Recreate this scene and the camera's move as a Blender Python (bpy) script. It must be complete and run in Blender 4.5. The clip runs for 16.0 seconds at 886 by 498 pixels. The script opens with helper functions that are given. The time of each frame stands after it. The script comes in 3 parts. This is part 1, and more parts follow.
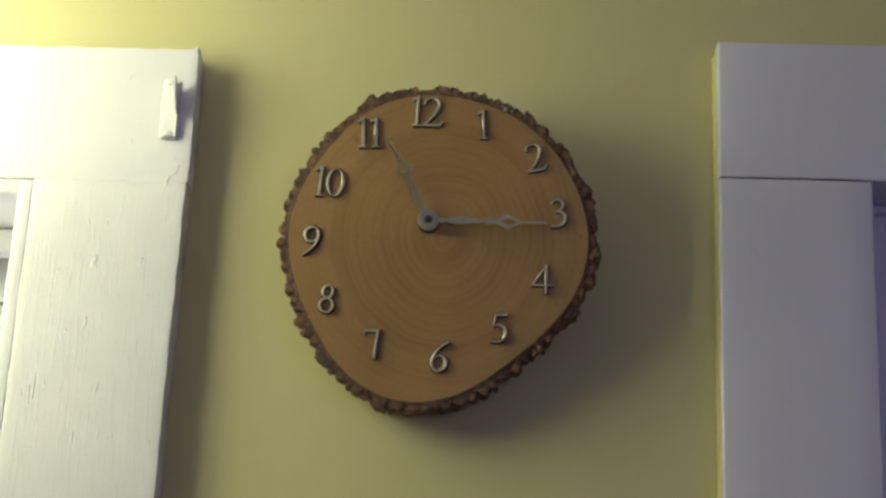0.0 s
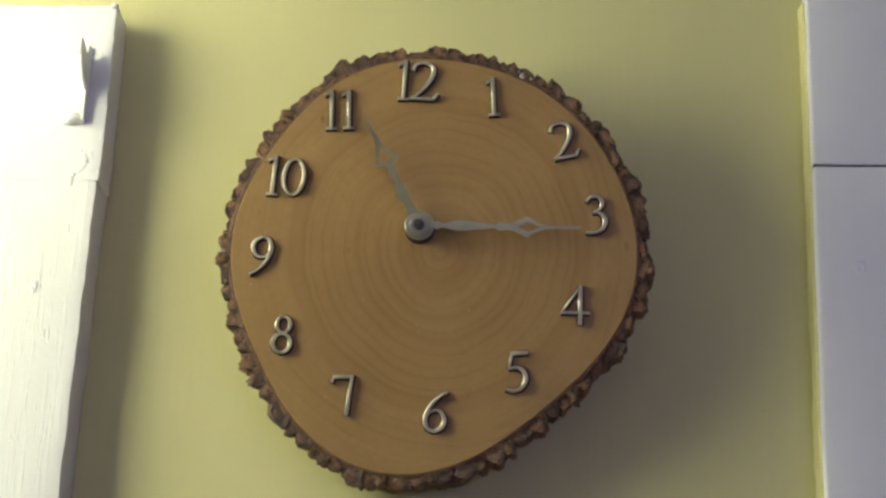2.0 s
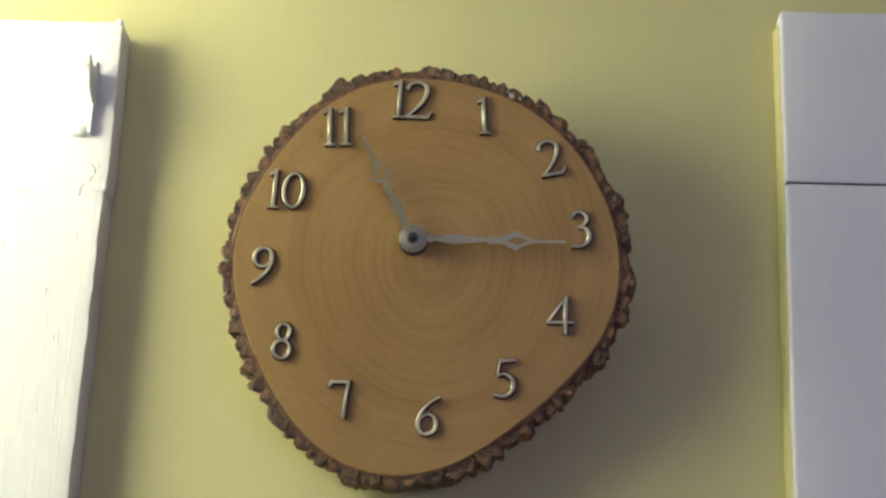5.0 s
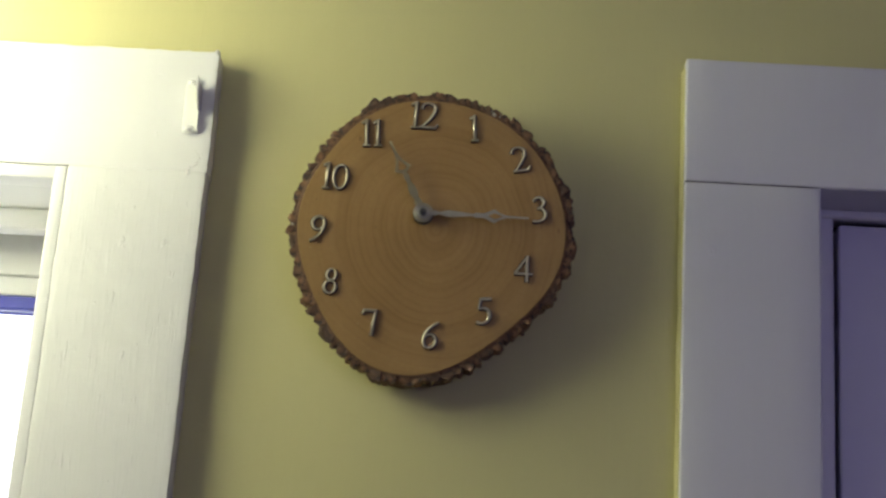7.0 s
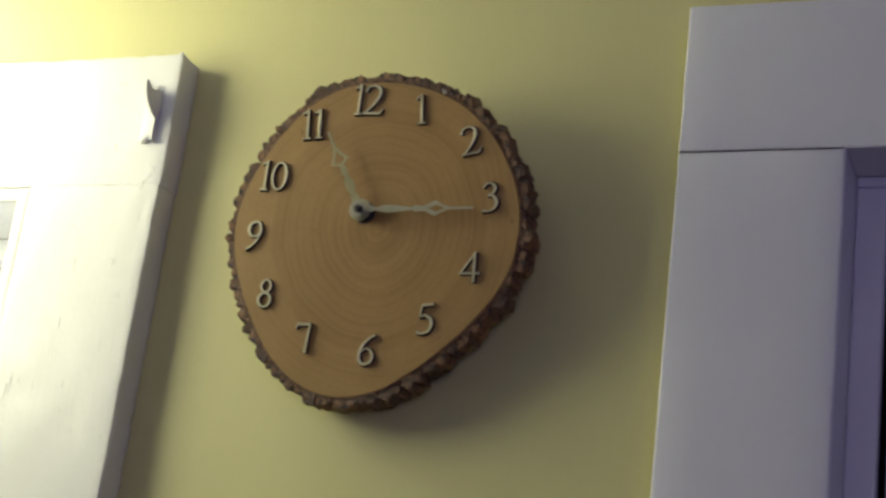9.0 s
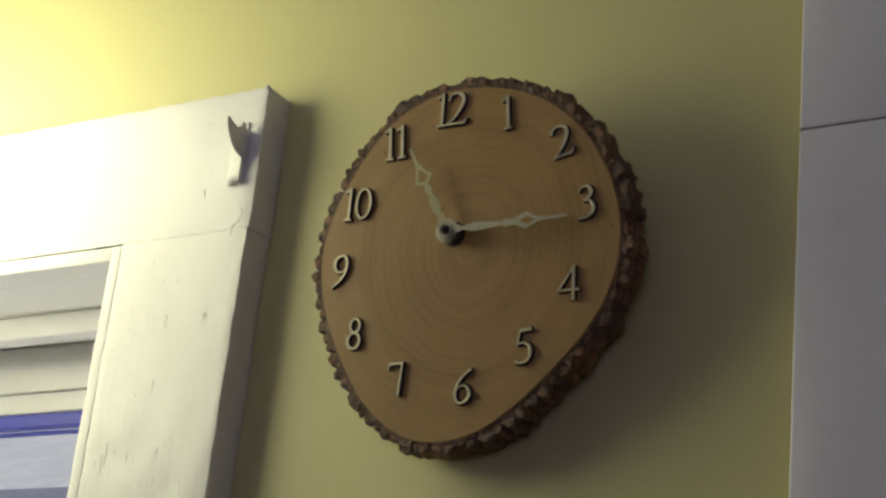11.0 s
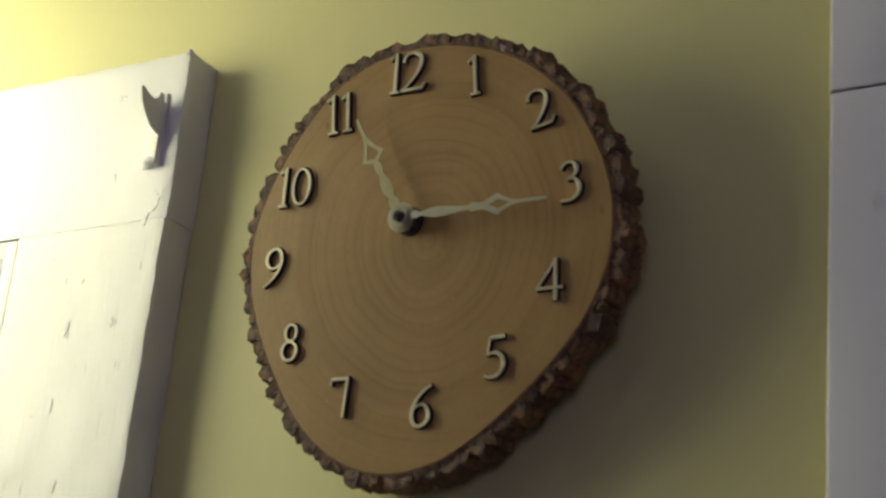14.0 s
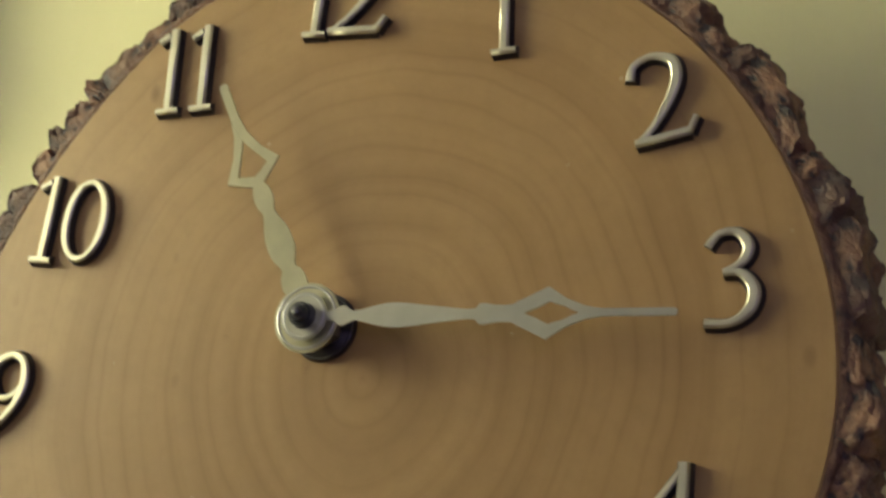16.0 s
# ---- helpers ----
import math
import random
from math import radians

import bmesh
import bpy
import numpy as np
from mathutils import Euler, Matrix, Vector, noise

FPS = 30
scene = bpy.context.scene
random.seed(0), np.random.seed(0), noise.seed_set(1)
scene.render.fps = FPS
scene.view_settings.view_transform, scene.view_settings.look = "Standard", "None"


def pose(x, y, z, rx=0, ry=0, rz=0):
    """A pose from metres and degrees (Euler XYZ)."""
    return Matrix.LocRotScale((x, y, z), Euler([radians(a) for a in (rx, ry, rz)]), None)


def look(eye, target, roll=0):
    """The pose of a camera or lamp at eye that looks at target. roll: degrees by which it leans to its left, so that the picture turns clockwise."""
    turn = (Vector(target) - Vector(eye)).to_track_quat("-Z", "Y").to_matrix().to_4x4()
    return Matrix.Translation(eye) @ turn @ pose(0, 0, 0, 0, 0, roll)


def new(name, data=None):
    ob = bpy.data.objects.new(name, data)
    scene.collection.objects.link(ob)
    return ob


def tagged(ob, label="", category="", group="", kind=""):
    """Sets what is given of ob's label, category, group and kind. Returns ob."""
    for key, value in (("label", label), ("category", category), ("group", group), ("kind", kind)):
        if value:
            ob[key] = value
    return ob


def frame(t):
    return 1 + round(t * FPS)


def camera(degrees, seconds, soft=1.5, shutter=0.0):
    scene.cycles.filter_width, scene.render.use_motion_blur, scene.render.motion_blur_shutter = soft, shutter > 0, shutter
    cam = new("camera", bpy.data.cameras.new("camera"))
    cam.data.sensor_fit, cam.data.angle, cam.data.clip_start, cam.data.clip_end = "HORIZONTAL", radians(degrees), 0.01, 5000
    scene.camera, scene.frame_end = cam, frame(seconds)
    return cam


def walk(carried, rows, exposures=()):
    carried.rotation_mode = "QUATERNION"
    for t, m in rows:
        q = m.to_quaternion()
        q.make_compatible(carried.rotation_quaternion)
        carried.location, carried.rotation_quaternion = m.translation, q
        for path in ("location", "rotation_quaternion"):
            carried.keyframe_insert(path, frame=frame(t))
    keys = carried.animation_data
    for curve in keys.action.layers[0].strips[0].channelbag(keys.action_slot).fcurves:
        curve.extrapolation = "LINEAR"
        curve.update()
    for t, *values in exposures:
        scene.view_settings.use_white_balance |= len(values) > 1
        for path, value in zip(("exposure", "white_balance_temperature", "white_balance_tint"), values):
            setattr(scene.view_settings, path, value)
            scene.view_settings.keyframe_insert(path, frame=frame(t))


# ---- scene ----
LENS = 28


def eye_pose(eye, yaw, pitch, roll):
    """Yaw to the left of +y, pitch upwards, roll as in look()."""
    a, b = radians(yaw), radians(pitch)
    ahead = Vector((-math.sin(a) * math.cos(b), math.cos(a) * math.cos(b), math.sin(b)))
    return look(eye, Vector(eye) + ahead, roll)


# seconds, eye, yaw, pitch, roll
PATH = [
    (0, (0.0556, -1.4115, 1.5240), 1.910, 18.424, 2.215),
    (0.5, (0.0482, -1.3817, 1.5245), 1.158, 19.048, 1.267),
    (1, (0.0445, -1.1302, 1.6243), 1.318, 18.766, 1.783),
    (1.5, (0.0734, -1.0089, 1.6535), 3.190, 18.430, 2.061),
    (2, (0.0671, -1.0483, 1.6335), 3.166, 19.520, 2.011),
    (2.5, (0.0744, -1.0734, 1.6205), 2.196, 19.144, 1.996),
    (3, (0.0799, -1.1012, 1.6297), 2.203, 17.913, 1.810),
    (3.5, (0.0873, -1.0983, 1.6022), 2.478, 19.267, 1.844),
    (5.8, (0.0358, -1.1364, 1.6509), 0.822, 17.205, 2.832),
    (6, (0.0361, -1.1782, 1.6487), 0.628, 16.808, 3.070),
    (6.5, (0.0635, -1.4820, 1.5248), 1.345, 17.476, 3.621),
    (7, (0.0440, -1.5751, 1.4815), 0.997, 17.717, 3.461),
    (7.5, (-0.0137, -1.5669, 1.4768), -1.753, 17.930, 2.715),
    (8, (0.0276, -1.4982, 1.4814), -1.037, 18.892, 2.888),
    (8.5, (0.2637, -1.3857, 1.4946), 9.046, 19.347, 3.738),
    (9, (0.5635, -1.2459, 1.5344), 22.518, 18.568, 7.177),
    (9.5, (0.6063, -1.1744, 1.5314), 27.816, 20.074, 5.308),
    (9.7, (0.5932, -1.1713, 1.5489), 27.550, 19.706, 5.248),
    (11.8, (0.6508, -0.9240, 1.5577), 35.969, 20.656, 6.351),
    (12, (0.6364, -0.9122, 1.5494), 35.180, 20.828, 6.464),
    (12.5, (0.6159, -0.9111, 1.5542), 33.955, 20.622, 5.666),
    (13, (0.6002, -0.9194, 1.5338), 32.967, 21.678, 5.624),
    (13.5, (0.6201, -0.9302, 1.5661), 33.515, 20.197, 5.155),
    (14, (0.5225, -0.8568, 1.6198), 31.826, 20.789, 5.332),
    (14.5, (0.3751, -0.6980, 1.7274), 29.428, 20.956, 5.669),
    (15, (0.2469, -0.5795, 1.8204), 24.577, 20.037, 5.683),
    (15.5, (0.2202, -0.4195, 1.8498), 28.738, 23.582, 8.882),
    (16, (0.2066, -0.4217, 1.8508), 25.786, 22.429, 8.586),
]
# seconds, stops, kelvin, tint
EXPOSURES = [(0.0, -0.34, 6760, 10), (0.5, -0.28, 6740, 10), (1.0, -0.12, 6640, 10), (1.5, 0.14, 6660, 10), (2.0, 0.23, 6620, 10), (3.5, 0.37, 6620, 10), (6.0, 0.24, 6620, 10),
             (6.5, 0.04, 6640, 10), (7.0, -0.31, 6690, 10), (8.0, -0.34, 6690, 10), (9.0, -0.16, 6790, 10), (9.5, -0.40, 7040, 10), (9.7, -0.48, 7090, 10), (11.8, -0.80, 7140, 10),
             (13.0, -0.80, 7140, 10), (13.5, -0.66, 7140, 10), (14.0, -0.55, 7040, 10), (14.5, -0.17, 6940, 10), (15.0, 0.20, 6940, 10), (15.5, 0.26, 6940, 10), (16.0, 0.42, 6940, 10)]
cam = camera(LENS, 16.0, soft=2.5, shutter=0.4)
walk(cam, [(t, eye_pose(e, yaw, pitch, roll)) for t, e, yaw, pitch, roll in PATH], EXPOSURES)

# ---------------------------------------------------------------- world and lights
SUN_ELEV, SUN_TURN = radians(38), radians(120)
world = bpy.data.worlds.new("sky")
scene.world = world
world.use_nodes = True
wn = world.node_tree.nodes
sky = wn.new("ShaderNodeTexSky")
sky.sky_type, sky.sun_disc = "NISHITA", False
sky.sun_elevation, sky.sun_rotation = SUN_ELEV, SUN_TURN
wn["Background"].inputs["Strength"].default_value = 0.15
world.node_tree.links.new(sky.outputs["Color"], wn["Background"].inputs["Color"])

sun = bpy.data.lights.new("sun", "SUN")
sun.energy, sun.angle, sun.color = 1.5, radians(10), (1.0, 0.96, 0.92)
new("sun", sun).matrix_basis = pose(0, 0, 6, 52, 0, 60)


def window_light(name, place, target, width, height, watts, colour):
    lamp = bpy.data.lights.new(name, "AREA")
    lamp.shape, lamp.size, lamp.size_y, lamp.energy, lamp.color = "RECTANGLE", width, height, watts, colour
    ob = new(name, lamp)
    ob.matrix_basis = look(place, target)
    return ob


# daylight through the windows of the other walls
window_light("daylight_south", (1.95, -4.15, 1.6), (1.2, 0, 1.8), 1.3, 1.2, 19.6, (0.47, 0.395, 1.0))
window_light("daylight_north", (-0.66, 0.24, 1.22), (-0.66, -1, 1.22), 0.58, 0.62, 9.0, (0.88, 0.92, 1.0))


# ---------------------------------------------------------------- materials
def nodes_of(name):
    m = bpy.data.materials.new(name)
    m.use_nodes = True
    nt = m.node_tree
    return m, nt, nt.nodes["Principled BSDF"]


def node(nt, kind, **values):
    n = nt.nodes.new(kind)
    for key, value in values.items():
        n.inputs[key].default_value = value
    return n


def mapped(nt, scale=(1, 1, 1), coords="Object"):
    tc = nt.nodes.new("ShaderNodeTexCoord")
    mp = node(nt, "ShaderNodeMapping", Scale=scale)
    nt.links.new(tc.outputs[coords], mp.inputs["Vector"])
    return mp.outputs["Vector"]


def noise_fac(nt, vec, scale, detail=4.0, rough=0.55):
    n = node(nt, "ShaderNodeTexNoise", Scale=scale, Detail=detail, Roughness=rough)
    nt.links.new(vec, n.inputs["Vector"])
    return n.outputs["Fac"]


def ramp(nt, fac, stops):
    r = nt.nodes.new("ShaderNodeValToRGB")
    while len(r.color_ramp.elements) < len(stops):
        r.color_ramp.elements.new(0.5)
    for e, (at, colour) in zip(r.color_ramp.elements, stops):
        e.position, e.color = at, (*colour, 1) if len(colour) == 3 else colour
    nt.links.new(fac, r.inputs["Fac"])
    return r.outputs["Color"]


def mixed(nt, fac, a, b, how="MIX"):
    m = nt.nodes.new("ShaderNodeMix")
    m.data_type, m.blend_type = "RGBA", how
    for value, slot in ((fac, m.inputs[0]), (a, m.inputs[6]), (b, m.inputs[7])):
        if hasattr(value, "is_output"):
            nt.links.new(value, slot)
        elif isinstance(value, (int, float)):
            slot.default_value = value
        else:
            slot.default_value = (*value, 1)
    return m.outputs[2]


def maths(nt, how, a, b=0.0):
    m = nt.nodes.new("ShaderNodeMath")
    m.operation = how
    for value, slot in ((a, m.inputs[0]), (b, m.inputs[1])):
        if hasattr(value, "is_output"):
            nt.links.new(value, slot)
        else:
            slot.default_value = value
    return m.outputs[0]


def bumped(nt, bsdf, height, strength, distance):
    b = node(nt, "ShaderNodeBump", Strength=strength, Distance=distance)
    nt.links.new(height, b.inputs["Height"])
    nt.links.new(b.outputs["Normal"], bsdf.inputs["Normal"])


def paint(name, light, dark, rough, streak=40.0, relief=0.0006, strength=0.35, ridged=False, uneven=0.0):
    """Old brushed paint: upright brush marks, soft mottling, small pits."""
    m, nt, bsdf = nodes_of(name)
    flat = mapped(nt)
    brush = noise_fac(nt, mapped(nt, (1, 1, 0.06)), streak * 6, 5.0, 0.6)
    broad = noise_fac(nt, flat, 3.5, 3.0)
    fine = noise_fac(nt, flat, 260.0, 2.0)
    c = mixed(nt, broad, dark, light)
    c = mixed(nt, maths(nt, "MULTIPLY", brush, 0.16), c, tuple(0.82 * v for v in dark))
    nt.links.new(c, bsdf.inputs["Base Color"])
    bsdf.inputs["Roughness"].default_value = rough
    if ridged:
        lump = noise_fac(nt, flat, 45.0, 3.0)
        brush = maths(nt, "ADD", maths(nt, "MULTIPLY", ramp(nt, brush, [(0.50, (0, 0, 0)), (0.74, (1, 1, 1))]), 0.9), maths(nt, "MULTIPLY", lump, 0.9))
    h = maths(nt, "ADD", maths(nt, "MULTIPLY", brush, 0.75), maths(nt, "MULTIPLY", fine, 0.25))
    if uneven:
        h = maths(nt, "ADD", h, maths(nt, "MULTIPLY", noise_fac(nt, flat, 15.0, 3.0, 0.5), uneven))
    bumped(nt, bsdf, h, strength, relief)
    return m


WALL = paint("yellow_wall_paint", (0.622, 0.588, 0.284), (0.576, 0.543, 0.254), 0.5, 30.0, 0.0006, 0.6, False, 2.6)
TRIM = paint("white_trim_paint", (0.79, 0.79, 0.75), (0.74, 0.74, 0.70), 0.30, 60.0, 0.0014, 0.25, True)
TRIM2 = paint("smooth_trim_paint", (0.79, 0.79, 0.76), (0.755, 0.755, 0.725), 0.33, 20.0, 0.0006, 0.22)
SASH = paint("white_sash_paint", (0.80, 0.80, 0.79), (0.76, 0.76, 0.75), 0.35, 26.0, 0.0006, 0.3)
# White door; the blue-purple of reflected daylight is mixed into the base colour.
DOOR = paint("daylight_tinted_door_paint", (0.72, 0.71, 0.84), (0.67, 0.66, 0.79), 0.35, 14.0, 0.0006, 0.25)
# Walls out of view, kept grey so little yellow light bounces back.
OTHER = paint("grey_wall_paint", (0.40, 0.39, 0.42), (0.37, 0.36, 0.39), 0.6)
# Ceiling out of view, darkened to grey so less lamp light bounces.
CEIL = paint("grey_ceiling_paint", (0.42, 0.43, 0.47), (0.39, 0.40, 0.44), 0.7)
# White door casing with the cool daylight tint put into its colour.
TRIM3 = paint("daylight_tinted_trim_paint", (0.70, 0.70, 0.745), (0.65, 0.65, 0.695), 0.44, 26.0, 0.0006, 0.5, False, 1.6)


def plain(name, colour, rough=0.5, metal=0.0, vary=0.12, scale=60.0, relief=0.0002):
    m, nt, bsdf = nodes_of(name)
    n = noise_fac(nt, mapped(nt), scale, 4.0)
    c = mixed(nt, n, tuple(v * (1 - vary) for v in colour), tuple(min(1, v * (1 + vary)) for v in colour))
    nt.links.new(c, bsdf.inputs["Base Color"])
    bsdf.inputs["Roughness"].default_value = rough
    bsdf.inputs["Metallic"].default_value = metal
    bumped(nt, bsdf, n, 0.3, relief)
    return m


GAP = plain("dark_gap", (0.03, 0.028, 0.03), 0.8)
NAIL = plain("filled_nail_hole", (0.74, 0.73, 0.69), 0.5)
FLOOR = plain("floor_boards", (0.12, 0.08, 0.05), 0.4, 0, 0.25, 8.0)
SILVER = plain("brushed_pewter", (0.56, 0.525, 0.38), 0.42, 0.90, 0.08, 400.0, 0.00005)
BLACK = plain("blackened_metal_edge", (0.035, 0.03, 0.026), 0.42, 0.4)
POINTER = plain("satin_nickel", (0.45, 0.43, 0.34), 0.40, 0.85, 0.24, 90.0, 0.0002)
POINTER_WARM = plain("yellowed_nickel", (0.52, 0.485, 0.31), 0.33, 0.9, 0.32, 90.0, 0.0005)
BRASS = plain("tarnished_brass", (0.50, 0.43, 0.28), 0.38, 0.9, 0.15, 300.0, 0.00005)
STEEL = plain("dark_steel", (0.10, 0.10, 0.10), 0.28, 0.9)
POLISHED = plain("polished_nickel", (0.50, 0.49, 0.43), 0.32, 0.9, 0.10, 300.0, 0.00005)
PALE_GLINT = plain("pale_glint", (0.42, 0.38, 0.32), 0.3)
BLUE = plain("blue_vinyl", (0.06, 0.07, 0.46), 0.45)
SIDING = plain("dark_blue_siding", (0.10, 0.11, 0.30), 0.7)
ROOFING = plain("pale_roofing", (0.86, 0.89, 0.90), 0.8, 0, 0.25, 3.0)
GROUND = plain("winter_ground", (0.72, 0.73, 0.76), 0.9, 0, 0.1, 0.6)


def wood_face():
    """End grain: soft rings round an off-centre pith, thin late-wood lines, faint rays, a paler sapwood rim, a few flecks."""
    m, nt, bsdf = nodes_of("varnished_end_grain")
    tc = nt.nodes.new("ShaderNodeTexCoord")
    sep = nt.nodes.new("ShaderNodeSeparateXYZ")
    nt.links.new(tc.outputs["Object"], sep.inputs[0])
    dx = maths(nt, "SUBTRACT", sep.outputs["X"], 0.012)
    dz = maths(nt, "MULTIPLY", maths(nt, "ADD", sep.outputs["Z"], 0.013), 0.93)
    r = maths(nt, "SQRT", maths(nt, "ADD", maths(nt, "MULTIPLY", dx, dx), maths(nt, "MULTIPLY", dz, dz)))
    vec = mapped(nt)
    wob = noise_fac(nt, vec, 13.0, 2.0)
    rr = maths(nt, "ADD", maths(nt, "ADD", r, maths(nt, "MULTIPLY", wob, 0.014)), maths(nt, "MULTIPLY", noise_fac(nt, vec, 45.0, 3.0), 0.0016))
    comb = nt.nodes.new("ShaderNodeCombineXYZ")
    nt.links.new(rr, comb.inputs["X"])
    wide = noise_fac(nt, comb.outputs[0], 62.0, 2.0)
    fine = noise_fac(nt, comb.outputs[0], 420.0, 2.0, 0.6)
    wave = maths(nt, "SINE", maths(nt, "ADD", maths(nt, "MULTIPLY", rr, 980.0), maths(nt, "MULTIPLY", wide, 13.0)))
    soft = maths(nt, "MULTIPLY", maths(nt, "ADD", wave, 1.0), 0.5)
    patch = ramp(nt, noise_fac(nt, vec, 17.0, 3.0), [(0.42, (0, 0, 0)), (0.68, (1, 1, 1))])
    tone = maths(nt, "ADD", maths(nt, "MULTIPLY", maths(nt, "MULTIPLY", soft, maths(nt, "ADD", patch, 0.12)), 0.10), maths(nt, "ADD", maths(nt, "MULTIPLY", wide, 0.60), maths(nt, "MULTIPLY", fine, 0.15)))
    base = ramp(nt, tone, [(0.26, (0.398, 0.245, 0.091)), (0.42, (0.330, 0.194, 0.067)), (0.64, (0.255, 0.141, 0.043))])
    chosen = ramp(nt, noise_fac(nt, comb.outputs[0], 150.0, 1.0), [(0.38, (0, 0, 0)), (0.52, (1, 1, 1))])
    line = maths(nt, "MULTIPLY", ramp(nt, soft, [(0.84, (0, 0, 0)), (0.99, (1, 1, 1))]), maths(nt, "MULTIPLY", maths(nt, "ADD", maths(nt, "MULTIPLY", patch, 0.65), 0.35), chosen))
    base = mixed(nt, maths(nt, "MULTIPLY", line, 0.29), base, (0.185, 0.095, 0.030))
    blot = ramp(nt, noise_fac(nt, vec, 9.0, 4.0, 0.6), [(0.36, (0, 0, 0)), (0.66, (1, 1, 1))])
    base = mixed(nt, maths(nt, "MULTIPLY", blot, 0.42), base, (0.245, 0.138, 0.043))
    rim = ramp(nt, r, [(0.085, (0, 0, 0)), (0.13, (1, 1, 1))])
    base = mixed(nt, maths(nt, "MULTIPLY", rim, 0.28), base, (0.37, 0.238, 0.088))
    grain = noise_fac(nt, vec, 210.0, 4.0, 0.65)
    base = mixed(nt, maths(nt, "MULTIPLY", ramp(nt, grain, [(0.42, (0, 0, 0)), (0.70, (1, 1, 1))]), 0.22), base, (0.215, 0.124, 0.039))
    fleck = node(nt, "ShaderNodeTexVoronoi", Scale=62.0)
    nt.links.new(mapped(nt, (1, 1, 0.6)), fleck.inputs["Vector"])
    sel = node(nt, "ShaderNodeTexWhiteNoise")
    nt.links.new(fleck.outputs["Position"], sel.inputs["Vector"])
    spot = maths(nt, "MULTIPLY", ramp(nt, fleck.outputs["Distance"], [(0.05, (1, 1, 1)), (0.13, (0, 0, 0))]), maths(nt, "GREATER_THAN", sel.outputs["Value"], 0.70))
    base = mixed(nt, maths(nt, "MULTIPLY", spot, 0.55), base, (0.13, 0.062, 0.020))
    pale = node(nt, "ShaderNodeTexVoronoi", Scale=150.0)
    nt.links.new(vec, pale.inputs["Vector"])
    pick = node(nt, "ShaderNodeTexWhiteNoise")
    nt.links.new(pale.outputs["Position"], pick.inputs["Vector"])
    speck = maths(nt, "MULTIPLY", maths(nt, "LESS_THAN", pale.outputs["Distance"], 0.09), maths(nt, "GREATER_THAN", pick.outputs["Value"], 0.90))
    base = mixed(nt, maths(nt, "MULTIPLY", speck, 0.45), base, (0.50, 0.40, 0.24))
    nt.links.new(base, bsdf.inputs["Base Color"])
    nt.links.new(maths(nt, "ADD", maths(nt, "MULTIPLY", grain, 0.16), 0.34), bsdf.inputs["Roughness"])
    pores = noise_fac(nt, vec, 900.0, 2.0)
    bumped(nt, bsdf, maths(nt, "ADD", maths(nt, "MULTIPLY", tone, 0.6), maths(nt, "MULTIPLY", pores, 0.3)), 0.22, 0.0003)
    return m


def bark_like(name, light, dark, rough):
    m, nt, bsdf = nodes_of(name)
    vec = mapped(nt)
    info = nt.nodes.new("ShaderNodeObjectInfo")
    a = noise_fac(nt, vec, 160.0, 5.0, 0.6)
    b = noise_fac(nt, vec, 620.0, 3.0)
    c = ramp(nt, a, [(0.37, dark), (0.44, tuple(0.6 * v for v in light)), (0.60, light)])
    c = mixed(nt, maths(nt, "MULTIPLY", maths(nt, "POWER", info.outputs["Random"], 1.6), 0.8), c, (0.30 * light[0], 0.36 * light[1], 0.50 * light[2]))
    nt.links.new(c, bsdf.inputs["Base Color"])
    bsdf.inputs["Roughness"].default_value = rough
    bumped(nt, bsdf, maths(nt, "ADD", a, maths(nt, "MULTIPLY", b, 0.4)), 0.9, 0.0022)
    return m


ENDGRAIN = wood_face()
BARK = bark_like("rough_bark", (0.270, 0.137, 0.060), (0.024, 0.015, 0.009), 0.6)
INNER_BARK = bark_like("inner_bark", (0.19, 0.090, 0.035), (0.05, 0.024, 0.011), 0.6)

GLASS, gnt, gb = nodes_of("window_glass")
gb.inputs["Base Color"].default_value = (1, 1, 1, 1)
gb.inputs["Roughness"].default_value, gb.inputs["Transmission Weight"].default_value = 0.02, 1.0
gb.inputs["IOR"].default_value = 1.1


GLOW, lnt, lb = nodes_of("glowing_lampshade")
lb.inputs["Base Color"].default_value = (0.8, 0.74, 0.55, 1)
lb.inputs["Emission Color"].default_value = (0.945, 0.975, 0.735, 1)
lb.inputs["Emission Strength"].default_value = 12.4


# ---------------------------------------------------------------- mesh helpers
def part(name, bm, material, parent=None, label=""):
    me = bpy.data.meshes.new(name)
    bmesh.ops.recalc_face_normals(bm, faces=bm.faces)
    bm.to_mesh(me)
    bm.free()
    for m in material if isinstance(material, (list, tuple)) else (material,):
        me.materials.append(m)
    ob = new(name, me)
    if parent:
        ob.parent = parent
    if label:
        tagged(ob, label)
    return ob


def add_box(bm, lo, hi, bevel=0.0, seg=2):
    c = [(a + b) / 2 for a, b in zip(lo, hi)]
    s = [b - a for a, b in zip(lo, hi)]
    made = bmesh.ops.create_cube(bm, size=1.0, matrix=Matrix.Translation(c) @ Matrix.Diagonal((*s, 1)))
    if bevel:
        edges = {e for v in made["verts"] for e in v.link_edges}
        bmesh.ops.bevel(bm, geom=list(edges), offset=bevel, segments=seg, affect="EDGES", profile=0.6)
    return bm


def box(name, lo, hi, material, parent=None, bevel=0.0, label=""):
    return part(name, add_box(bmesh.new(), lo, hi, bevel), material, parent, label)


